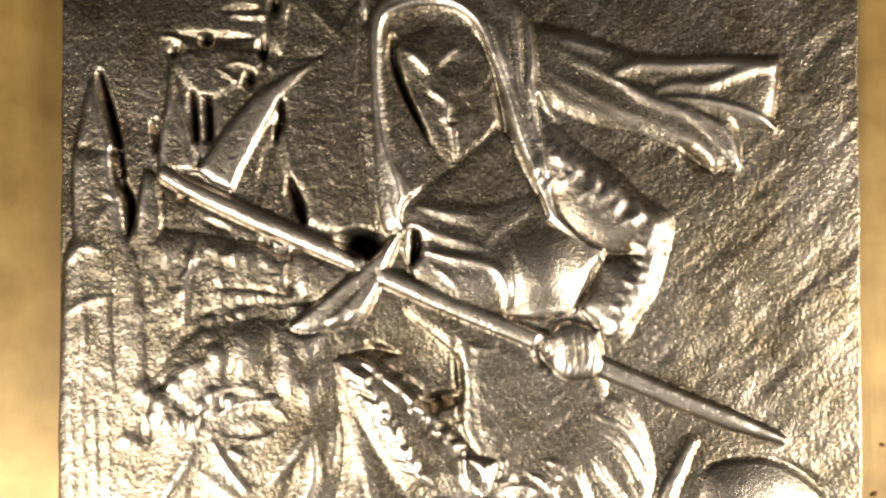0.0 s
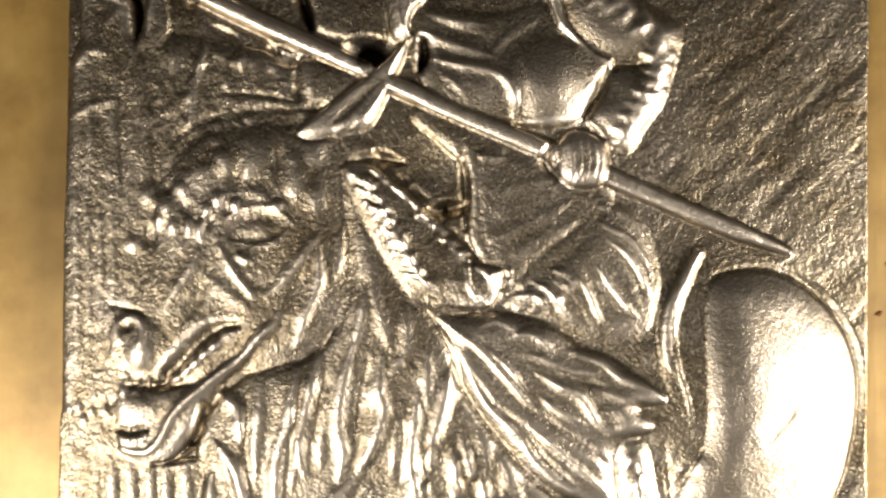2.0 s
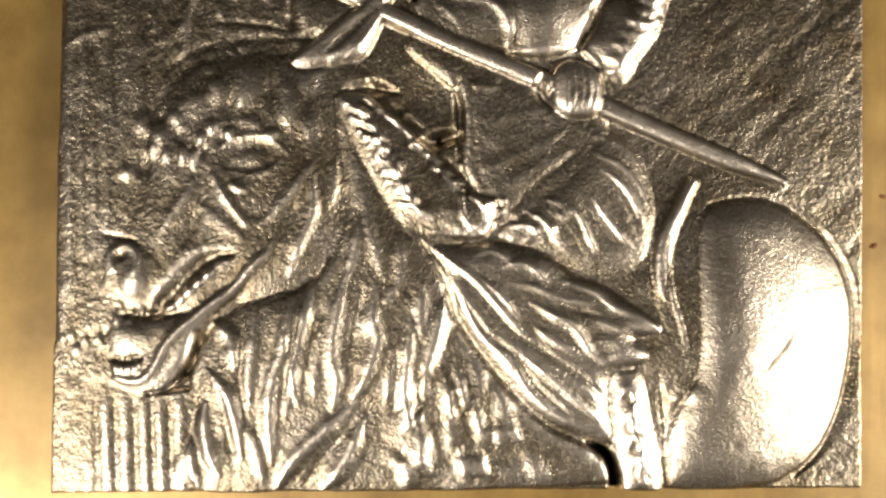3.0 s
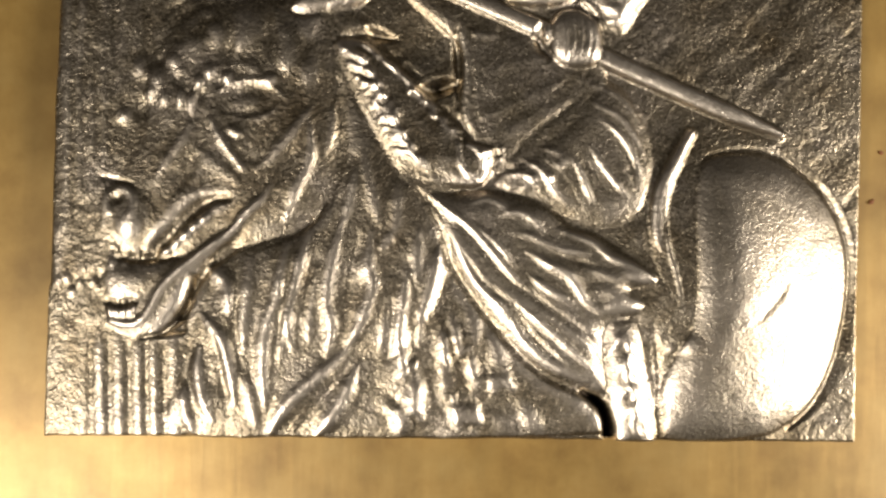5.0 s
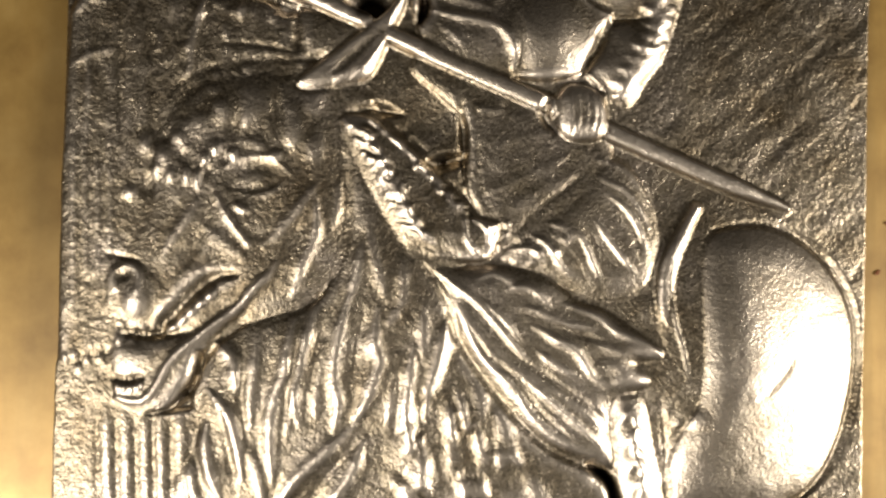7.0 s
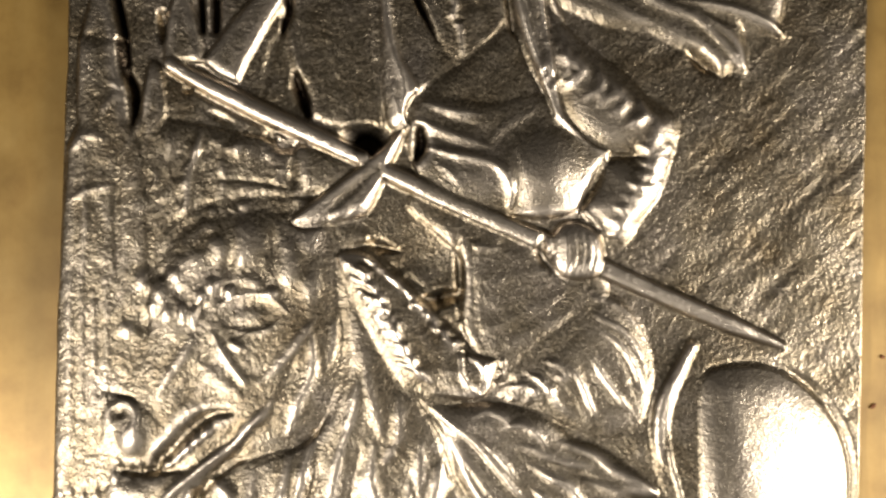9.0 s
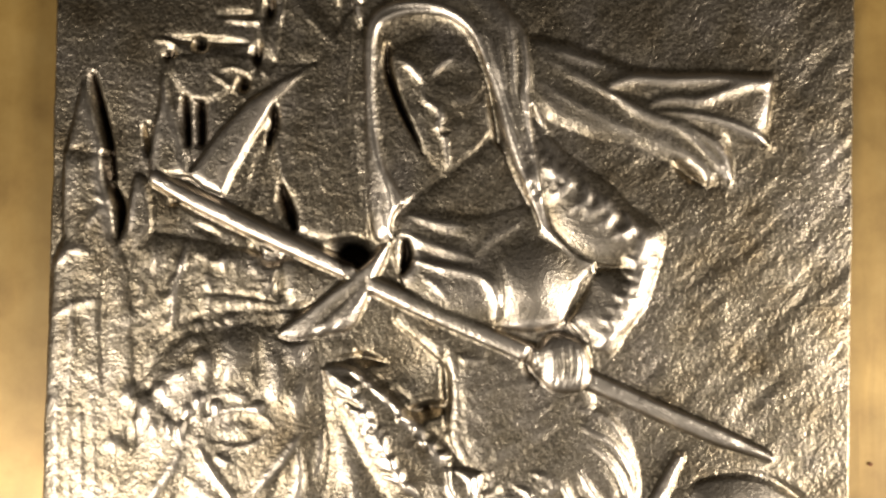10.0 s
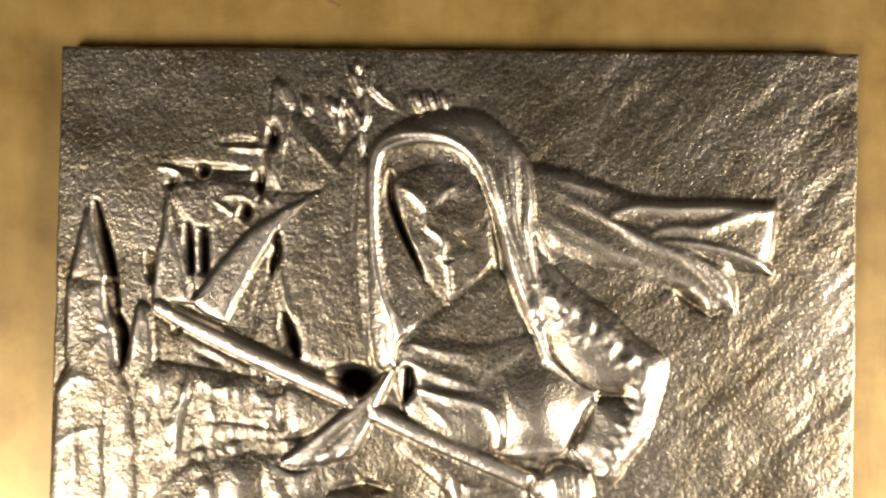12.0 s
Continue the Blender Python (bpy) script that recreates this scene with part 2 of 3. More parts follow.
form([(505, 190), (560, 232), (612, 300), (640, 330), (560, 335), (490, 345), (500, 260)], 0, 8, 20, kind=CASTLE)
for k in range(6):
    ridge([(515 + 6 * k, 200 + 10 * k), (530 + 17 * k, 290 + 6 * k)], 7, 4, ends=(0.5, 0.3))
ridge([(490, 470), (500, 520), (512, 570), (530, 612)], 8, 11, sharp=True)
ridge([(500, 560), (520, 630)], 17, -30, ends=(0.6, 0.6))
ridge([(480, 400), (486, 440), (476, 480)], 12, -26, ends=(0.6, 0.5))
ridge([(478, 470), (455, 520), (440, 600)], 16, -10)
ridge([(634, 232), (634, 320), (628, 420), (632, 500), (640, 600)], 12, -12, ends=(0.6, 0.4))
bump_on((625, 684), 42, 30, -44)
ridge([(592, 655), (640, 650)], 10, -8)
ridge([(440, 655), (470, 690), (500, 700), (495, 770)], 15, -17, wobble=8)
ridge([(340, 625), (390, 650)], 10, -9)
ridge([(296, 590), (312, 580)], 12, -14)
ridge([(334, 655), (322, 700), (310, 745), (305, 800)], 13, 19, sharp=True, ends=(0.4, 0.7))
form([(500, 690), (560, 690), (610, 720), (560, 770), (505, 770)], 0, 21, 26, kind=CASTLE)
ridge([(500, 778), (560, 775), (600, 752)], 12, -16)
rubble = np.random.RandomState(23)
for k in range(44):
    x, y = 205 + 310 * rubble.rand(), 655 + 150 * rubble.rand()
    ridge([(x, y), (x + 8 * rubble.rand(), y + 12), (x + 12 * rubble.rand() - 4, y + 16 + 34 * rubble.rand())], 6 + 9 * rubble.rand(), 2 + 7 * rubble.rand(), ends=(0.5, 0.3), wobble=10)
ridge([(352, 748), (420, 752), (500, 766)], 8, -10, wobble=5)
ridge([(368, 690), (410, 694), (432, 700)], 15, 9, wobble=6)
# bare trees and spikes on the skyline
for line in ([(642, 270), (632, 215), (612, 175), (600, 160)], [(616, 118), (628, 140), (640, 168)], [(652, 120), (657, 150), (672, 165), (702, 192)],
             [(640, 168), (646, 205), (636, 235)], [(602, 168), (598, 205), (604, 235)], [(628, 105), (632, 125)], [(536, 172), (546, 198)], [(582, 170), (592, 200)]):
    ridge(line, 6, 24, ends=(0.6, 0.4), floor=0, kind=TREE, wobble=4)
for x in (735, 760, 783):
    ridge([(x - 3, 163), (x + 4, 180), (x + 8, 193)], 6.5, 26, ends=(0.8, 0.5), floor=0, kind=TREE)

# ---- flying cloak and hood of the rider ----
form([(930, 285), (1010, 298), (1080, 325), (1140, 347), (1200, 353), (1300, 354), (1384, 356), (1380, 400), (1368, 470), (1376, 490), (1322, 482), (1300, 475), (1312, 520), (1306, 556),
      (1288, 548), (1262, 560), (1205, 515), (1130, 482), (1050, 470), (980, 440), (940, 400)], 0, 22, 26, kind=RIDER, grain=0.6, corner=True, fall=0.8)
bump_on((1290, 400), 110, 70, 12)
ridge([(985, 318), (1030, 330), (1075, 345)], 9, 9, sharp=True)
ridge([(965, 330), (1020, 355), (1080, 390), (1150, 440), (1200, 455)], 12, 10)
ridge([(960, 370), (1020, 410), (1080, 440), (1140, 470)], 14, 9)
ridge([(975, 345), (1050, 378), (1120, 410)], 8, 5, sharp=True)
ridge([(1090, 378), (1135, 366), (1200, 368), (1280, 366), (1372, 372)], 17, 22, ends=(0.7, 0.7))
ridge([(1095, 385), (1140, 398), (1170, 410)], 12, -9)
ridge([(1165, 410), (1200, 404), (1250, 406), (1310, 385), (1365, 380)], 15, 16, ends=(0.6, 0.6))
ridge([(1090, 395), (1150, 430), (1210, 455), (1262, 500), (1300, 548)], 13, 18, ends=(0.4, 0.8))
ridge([(1170, 425), (1230, 432), (1290, 445), (1340, 465), (1372, 486)], 11, 19, sharp=True, ends=(0.4, 0.8))
ridge([(1200, 435), (1255, 470), (1290, 505), (1304, 545)], 10, 16, sharp=True, ends=(0.4, 0.8))
ridge([(1220, 450), (1270, 462), (1310, 470)], 12, -9)
ridge([(1200, 505), (1235, 535), (1258, 556)], 16, -16)
ridge([(1372, 365), (1366, 420), (1368, 460)], 9, 7)

form([(690, 660), (662, 640), (650, 560), (646, 420), (645, 300), (662, 248), (715, 212), (790, 190), (860, 200), (915, 245), (950, 300), (962, 400), (985, 480), (1010, 600), (1060, 690), (1000, 680), (900, 640), (760, 650)],
     2, 36, 34, kind=RIDER, grain=0.6, fall=0.75)
# hollow of the hood, face, neck
form([(668, 290), (690, 262), (750, 250), (808, 262), (845, 300), (865, 360), (890, 440), (918, 520), (940, 590), (880, 605), (800, 612), (735, 600), (705, 560), (684, 520), (670, 460), (664, 380)],
     25, 8, 36, kind=RIDER, grain=1.0, lay=True)
ridge([(690, 306), (690, 350), (708, 405), (732, 455), (752, 500)], 10, -25, ends=(0.6, 0.3))
form([(700, 318), (740, 296), (800, 290), (848, 312), (868, 360), (880, 430), (868, 468), (835, 502), (797, 530), (768, 512), (740, 462), (714, 400), (702, 350)], 10, 20, 60, kind=RIDER, grain=1.0, lay=True, fall=0.9)
ridge([(712, 330), (735, 348), (756, 372)], 10, 16)
ridge([(764, 366), (786, 342), (812, 326)], 9, 13)
bump_on((738, 395), 24, 30, -9)
bump_on((795, 362), 30, 18, -8)
ridge([(753, 372), (755, 402), (776, 418), (786, 432), (780, 452), (792, 474), (796, 500), (799, 522)], 8, 13, ends=(0.6, 0.7))
bump_on((790, 462), 9, 6, -8)
ridge([(800, 405), (832, 402), (848, 388)], 17, 6)
ridge([(790, 447), (820, 436), (860, 446)], 14, -5)
ridge([(812, 508), (845, 488), (876, 452)], 11, 6)
ridge([(870, 350), (884, 430), (892, 500), (912, 560)], 14, -20, ends=(0.4, 0.4))
form([(800, 536), (850, 496), (885, 482), (925, 555), (955, 610), (950, 650), (830, 672), (710, 655), (700, 610), (745, 572)], 6, 15, 40, kind=RIDER, lay=True, grain=1.0)
ridge([(795, 532), (765, 560), (722, 590)], 18, -6)
ridge([(735, 604), (790, 622), (840, 624), (900, 602)], 13, -7)
# rim of the hood
ridge([(692, 640), (698, 600), (690, 560), (668, 505), (657, 450), (655, 370), (655, 300), (666, 258), (700, 237), (760, 236), (806, 250), (846, 288), (868, 345), (898, 430), (928, 520), (950, 590), (975, 640), (1040, 688), (1100, 698), (1122, 716)],
      7, 15, sharp=True, ends=(0.8, 0.8))
ridge([(672, 520), (690, 580), (694, 640)], 13, 9)
ridge([(682, 560), (676, 600), (690, 650)], 8, 8, sharp=True)
for line, high in (([(848, 252), (868, 290), (882, 340), (908, 420), (935, 490)], 8), ([(905, 262), (912, 330), (915, 390), (930, 450)], 12), ([(885, 290), (893, 340), (902, 385)], 9),
                   ([(932, 290), (938, 350), (934, 400), (948, 450), (962, 520)], 14), ([(950, 400), (952, 450), (968, 510), (985, 560)], 10), ([(966, 500), (972, 560), (985, 610)], 10)):
    ridge(line, 10, 1.6 * high, ends=(0.4, 0.5))
ridge([(921, 280), (924, 350), (922, 410)], 7, -8)
ridge([(715, 225), (790, 205), (850, 215)], 22, -6)
ridge([(830, 225), (850, 255), (880, 300)], 10, -8)

# ---- body, sleeve and fist of the rider ----
form([(705, 640), (740, 600), (850, 612), (940, 595), (1000, 640), (1060, 690), (1045, 740), (1010, 795), (960, 815), (890, 812), (800, 800), (735, 760), (705, 700)], 14, 24, 34, kind=RIDER, grain=0.7)
bump_on((945, 735), 66, 70, 54, grain=0.2)
bump_on((815, 735), 74, 52, 24)
ridge([(845, 680), (880, 650), (930, 622)], 14, 8)
ridge([(728, 610), (780, 625), (830, 632)], 11, 12, ends=(0.4, 0.4))
ridge([(716, 642), (765, 662), (815, 678), (850, 690)], 11, 12, ends=(0.4, 0.4))
ridge([(745, 625), (790, 645), (840, 655)], 7, -7)
ridge([(735, 690), (790, 704), (835, 713), (868, 730), (884, 765), (882, 792)], 12, 17, ends=(0.4, 0.7))
ridge([(740, 670), (790, 690), (840, 697)], 7, -7)
ridge([(745, 715), (775, 735), (800, 760)], 9, 7)
ridge([(890, 690), (898, 740), (897, 795)], 8, -12)
ridge([(880, 808), (930, 806), (985, 800)], 12, 9)
ridge([(722, 660), (724, 685), (716, 710)], 15, -40, ends=(0.8, 0.6))
form([(944, 420), (975, 462), (1030, 515), (1085, 552), (1135, 602), (1185, 642), (1170, 715), (1150, 775), (1120, 815), (1088, 862), (1050, 838), (1012, 800), (1040, 752), (1060, 710), (1110, 705), (1040, 690), (985, 640), (965, 570)],
     5, 42, 60, kind=RIDER, grain=0.15, lay=True, fall=0.9)
sleeve = np.random.RandomState(5)
OUTER = smooth_line([(962, 478), (1000, 512), (1060, 552), (1112, 594), (1172, 645)])
for k in range(9):
    x, y = OUTER[int((k + 0.5 * sleeve.rand()) / 9.0 * (len(OUTER) - 1))]
    n = 40 + 40 * sleeve.rand()
    x, y = x - 8, y + 10
    ridge([(x, y), (x + 4, y + 0.5 * n), (x - 22 - 8 * sleeve.rand(), y + n)], 13 + 6 * sleeve.rand(), 14 + 9 * sleeve.rand(), ends=(0.5, 0.3), wobble=6)
for k in range(8):
    q = k / 7
    x, y = 1168 - 82 * q * q, 690 + 145 * q
    ridge([(x, y), (x - 26, y + 12), (x - 62 + 8 * sleeve.rand(), y - 4 + 8 * q)], 12 + 5 * sleeve.rand(), 12 + 8 * sleeve.rand(), ends=(0.6, 0.3), wobble=5)
ridge([(1050, 712), (1034, 752), (1010, 796)], 11, -22, ends=(0.5, 0.7))
ridge([(1010, 798), (1035, 822), (1052, 850), (1062, 868)], 9, 12, sharp=True, ends=(0.6, 0.6))
ridge([(978, 642), (1040, 690), (1100, 700), (1122, 720)], 10, 10, sharp=True, ends=(0.5, 0.8))
# skirt of the robe behind the pole
form([(700, 795), (760, 850), (800, 900), (800, 1010), (860, 1110), (930, 1080), (1010, 1010), (1060, 960), (1040, 900), (960, 850), (850, 800), (740, 760)], 5, 17, 20, kind=RIDER)
form([(806, 848), (900, 862), (960, 900), (1060, 940), (1090, 1030), (1000, 1085), (900, 1130), (835, 1060), (812, 1000)], 2, 20, 22, kind=RIDER, corner=True)
ridge([(818, 30), (824, 100), (828, 150)], 8, 4, lower, sharp=True, ends=(0.8, 0.6))
ridge([(830, 42), (860, 50), (885, 50)], 12, 8, lower)
ridge([(806, 40), (810, 110), (812, 175)], 12, -15, lower, ends=(0.7, 0.6))
for line in ([(840, 110), (900, 105), (990, 85)], [(850, 200), (920, 170), (1000, 130)], [(870, 250), (930, 205), (1010, 165)]):
    ridge(line, 16, 5, lower)

# ---- horse ----
# neck and chest
form([(590, 60), (660, 60), (740, 140), (830, 230), (870, 300), (800, 330), (760, 380), (860, 500), (960, 620), (1060, 690), (1078, 762), (300, 762), (318, 640), (330, 520), (420, 430), (560, 380), (610, 250), (575, 130)],
     4, 25, 60, lower, kind=HORSE, grain=0.9)
form([(600, 62), (625, 120), (660, 200), (705, 290), (740, 310), (790, 410), (790, 520), (700, 640), (620, 640), (480, 762), (330, 762), (330, 640), (345, 540), (440, 430), (545, 390), (600, 250)], 10, 36, 70, lower, kind=HORSE, grain=0.7)
for line, wide, high in (
        ([(505, 420), (484, 520), (466, 580), (462, 640), (466, 715)], 13, 17), ([(545, 395), (520, 480), (508, 560), (515, 610)], 13, 16), ([(605, 380), (585, 455), (576, 520), (584, 570), (575, 622)], 13, 17),
        ([(628, 285), (618, 340), (604, 390)], 11, 11), ([(655, 400), (650, 465), (658, 500), (636, 560), (612, 605)], 15, 18), ([(612, 610), (560, 660), (505, 710), (470, 765)], 15, 22),
        ([(628, 640), (605, 695), (575, 740), (552, 768)], 14, 20), ([(690, 400), (668, 440)], 10, 9), ([(718, 470), (710, 540), (704, 590), (716, 650)], 14, 17), ([(782, 420), (764, 490), (742, 560), (738, 600)], 14, 17),
        ([(440, 450), (430, 540), (424, 630)], 11, 9), ([(352, 455), (392, 490), (404, 545)], 13, 15), ([(350, 545), (385, 590), (402, 640), (412, 705)], 12, 16), ([(348, 605), (344, 650), (356, 700), (372, 735)], 13, 18),
        ([(320, 668), (322, 710), (334, 765)], 11, 16), ([(560, 460), (545, 540), (545, 600)], 12, 9), ([(690, 480), (680, 560), (672, 610)], 11, 8), ([(740, 400), (735, 470), (738, 500)], 12, 9),
        ([(640, 260), (655, 330), (672, 390)], 12, 8), ([(490, 480), (500, 560), (490, 640)], 9, 7), ([(700, 310), (700, 370), (690, 420)], 12, 8), ([(420, 640), (440, 700), (450, 750)], 12, 9)):
    ridge(line, 1.6 * wide, 1.5 * high, lower, ends=(0.3, 0.3), wobble=1)
for line in ([(525, 430), (500, 520), (488, 600)], [(562, 400), (545, 480), (535, 560)], [(632, 400), (618, 470), (606, 540)], [(600, 660), (555, 710), (520, 760)], [(740, 560), (725, 600), (730, 640)], [(415, 470), (412, 560), (425, 660)], [(370, 560), (390, 660), (400, 740)], [(690, 500), (690, 570), (680, 640)]):
    ridge(line, 11, -9, lower)
# shaggy tufts on the chest
tufts = np.random.RandomState(7)
for k in range(22):
    x, y = 690 + 240 * tufts.rand(), 560 + 180 * tufts.rand()
    if x > 880 and y < 620:
        continue
    lean = 4 + 16 * tufts.rand()
    ridge([(x, y), (x + 0.3 * lean, y + 26), (x + lean, y + 46 + 24 * tufts.rand())], 12 + 8 * tufts.rand(), 7 + 8 * tufts.rand(), lower, ends=(0.5, 0.2), wobble=4)
for c, ru, rv, high, turn in (((712, 672), 34, 30, 16, 30), ((782, 612), 12, 42, 14, -6), ((836, 588), 13, 42, 14, -8), ((800, 572), 8, 26, 10, -10), ((878, 622), 15, 46, 15, -12), ((880, 672), 30, 15, 11, 0),
                              ((832, 726), 15, 18, 14, 0), ((938, 736), 14, 36, 13, -30), ((806, 762), 26, 12, 9, 0), ((740, 706), 14, 30, 12, -20), ((690, 720), 10, 30, 9, -40), ((838, 660), 12, 34, 11, -10), ((878, 712), 36, 16, -8, 0)):
    bump_on(c, 1.25 * ru, rv, 0.9 * high, lower, turn, grain=0.6)
# head
form([(300, 165), (340, 138), (420, 120), (500, 122), (570, 138), (602, 220), (612, 330), (604, 420), (575, 505), (520, 556), (450, 584), (395, 580), (345, 640), (310, 610), (260, 600), (190, 590), (172, 540), (174, 468), (205, 410), (232, 340), (236, 280), (262, 220)],
     3, 36, 84, middle, kind=HORSE, grain=0.9, fall=0.9)
form([(184, 606), (240, 612), (320, 600), (352, 575), (420, 520), (460, 545), (400, 575), (345, 640), (326, 690), (282, 738), (225, 742), (188, 715)], 14, 31, 30, middle, kind=HORSE, grain=0.6, fall=0.8)
# muzzle and nostril
bump_on((222, 535), 44, 46, 20, middle, grain=0.4)
ridge([(193, 522), (188, 500), (202, 482), (224, 480), (238, 498), (236, 524)], 11, 13, middle, ends=(0.8, 0.8))
bump_on((208, 499), 10, 8, -12, middle)
ridge([(172, 458), (200, 464), (228, 470), (248, 482)], 5, -14, middle)
bump_on((232, 544), 20, 24, 12, middle)
ridge([(190, 580), (225, 588), (258, 580)], 9, 9, middle)
bump_on((215, 350), 14, 13, 12, middle)
# open mouth with its teeth
ridge([(190, 600), (230, 606), (264, 602)], 8, -7, middle)
ridge([(264, 602), (300, 562), (334, 526), (372, 500), (404, 494)], 18, -22, middle, ends=(0.7, 0.5))
ridge([(252, 590), (284, 552), (318, 508), (360, 480), (400, 474)], 16, 4, middle)
for k in range(5):
    bump_on((200 + 21 * k, 606 - 1.0 * k * k), 8, 13, 13, middle)
for k in range(5):
    bump_on((296 + 17 * k, 590 - 15 * k), 8, 11, 14, middle, 40)
bump_on((220, 645), 40, 20, 8, middle)
ridge([(190, 682), (215, 686), (240, 680)], 10, -20, middle, ends=(0.8, 0.8))
for k in range(4):
    ridge([(197 + 13 * k, 684), (198 + 13 * k, 702)], 7, 22, middle, ends=(0.9, 0.8))
ridge([(195, 716), (235, 722), (262, 704), (290, 654), (320, 622), (362, 588), (408, 558), (456, 502)], 12, 19, middle, ends=(0.6, 0.3))
ridge([(342, 640), (328, 690), (294, 732)], 13, -20, middle, ends=(0.9, 0.4))
# eye, brows, cheek, forelock
bump_on((438, 322), 54, 30, -13, middle, -12)
bump_on((436, 324), 30, 15, 11, middle, -5)
ridge([(384, 306), (412, 290), (452, 284), (488, 300), (506, 318)], 8, 9, middle, ends=(0.5, 0.4))
ridge([(398, 348), (432, 352), (470, 346), (500, 322)], 7, 6, middle)
ridge([(400, 366), (416, 378), (432, 380)], 9, 13, middle)
ridge([(372, 355), (388, 384), (404, 408), (430, 440)], 10, 16, middle, ends=(0.5, 0.8))
ridge([(340, 358), (318, 400), (292, 436), (276, 470)], 15, 12, middle)
ridge([(352, 400), (332, 450), (302, 498)], 16, -8, middle)
ridge([(350, 410), (390, 440), (425, 470)], 24, 8, middle)
ridge([(482, 470), (462, 498), (432, 524), (404, 556)], 13, 14, middle)
ridge([(558, 322), (520, 372), (484, 416), (456, 440)], 16, 15, middle, wobble=6)
ridge([(548, 350), (550, 420), (525, 480), (508, 535)], 15, 17, middle)
ridge([(590, 320), (586, 380), (572, 420)], 12, 9, middle)
ridge([(520, 390), (505, 440), (490, 470)], 13, -9, middle)
ridge([(612, 330), (606, 420), (578, 505), (524, 556), (450, 588)], 9, -8, middle)
for c, ru, rv, high in (((248, 262), 17, 20, 14), ((272, 285), 18, 22, 16), ((262, 310), 12, 14, 13), ((288, 318), 11, 14, 12), ((318, 318), 8, 16, 15), ((338, 326), 7, 18, 15), ((352, 290), 9, 14, 12), ((370, 270), 10, 14, 16),
                        ((402, 280), 10, 11, 14), ((476, 282), 13, 10, 14), ((340, 225), 22, 18, 9), ((305, 250), 14, 12, 8), ((432, 190), 24, 36, 15), ((510, 235), 20, 34, 14), ((545, 265), 20, 30, 11), ((380, 205), 16, 24, 9), ((540, 190), 18, 24, 9)):
    bump_on(c, ru, rv, high, middle)
for c, ru, rv in (((310, 285), 9, 14), ((355, 310), 7, 14), ((280, 250), 8, 10), ((398, 235), 12, 20), ((476, 200), 10, 34), ((245, 335), 12, 20), ((385, 292), 6, 10)):
    bump_on(c, ru, rv, -10, middle)
crown = np.random.RandomState(17)
for k in range(46):
    bump_on((270 + 310 * crown.rand(), 150 + 120 * crown.rand()), 8 + 9 * crown.rand(), 8 + 9 * crown.rand(), 5 * crown.rand() - 1, middle)
ridge([(258, 205), (300, 152), (360, 126), (440, 110), (520, 112)], 13, -7, middle)
# mane: combed tufts along the crest, a flat band, a ragged free edge
hair = np.random.RandomState(3)
form([(592, 58), (640, 62), (690, 100), (722, 128), (748, 165), (768, 195), (805, 222), (812, 240), (868, 252), (866, 290), (848, 318), (800, 318), (720, 300), (700, 285), (650, 200), (612, 120)], 24, 39, 40, lower, kind=MANE, grain=0.9)
for k in range(15):
    q = k / 14
    x, y = 604 + 92 * q + 5 * hair.rand(), 72 + 178 * q + 5 * hair.rand()
    n = 44 + 26 * hair.rand()
    ridge([(x, y), (x + 0.5 * n, y + 0.22 * n), (x + n, y + 0.7 * n)], 8 + 3 * hair.rand(), 14 + 8 * hair.rand(), lower, ends=(0.8, 0.2), wobble=5)
EDGE = ((645, 66), (682, 98), (704, 118), (722, 132), (728, 152), (750, 168), (768, 196), (790, 214), (812, 232))
for k, (a, b) in enumerate(zip(EDGE[:-1], EDGE[1:])):
    mid = ((a[0] + b[0]) / 2 + 7 * hair.rand(), (a[1] + b[1]) / 2 - 7 * hair.rand())
    ridge([a, mid, b], 6, 23, lower, ends=(0.7, 0.7), wobble=7)
    bump_on((b[0] + 16, b[1] - 12), 13, 8, -4, lower, 40)
ridge([(812, 232), (812, 266), (824, 296), (844, 316)], 6, 17, lower, ends=(0.7, 0.5), wobble=8)
ridge([(806, 226), (830, 244), (850, 262), (852, 296)], 6, 15, lower, ends=(0.7, 0.4), wobble=8)
ridge([(850, 262), (872, 252), (888, 262), (868, 292)], 6, 13, lower, ends=(0.7, 0.4), wobble=8)
ridge([(700, 272), (750, 268), (800, 276), (830, 300)], 14, 4, lower)
ridge([(700, 290), (760, 296), (810, 316)], 12, -6, lower)
bump_on((775, 142), 30, 13, -30, lower, -12)
ridge([(590, 60), (640, 45), (700, 55)], 14, -16, lower)
bump_on((740, 70), 50, 50, -9, lower)
# ear
form([(692, 656), (686, 690), (662, 738), (640, 790), (618, 815), (572, 825), (520, 838), (488, 822), (510, 800), (560, 765), (615, 722), (655, 690)], 6, 38, 30, kind=EAR, grain=0.6, lay=True)
ridge([(500, 822), (545, 785), (600, 742), (650, 702), (690, 660)], 15, 15, ends=(0.6, 0.5))
ridge([(684, 672), (662, 715), (655, 745), (625, 785), (590, 820)], 10, 13, ends=(0.5, 0.5), sharp=True)
ridge([(640, 735), (600, 770), (555, 810)], 12, -15)
ridge([(590, 800), (560, 830)], 12, 11)

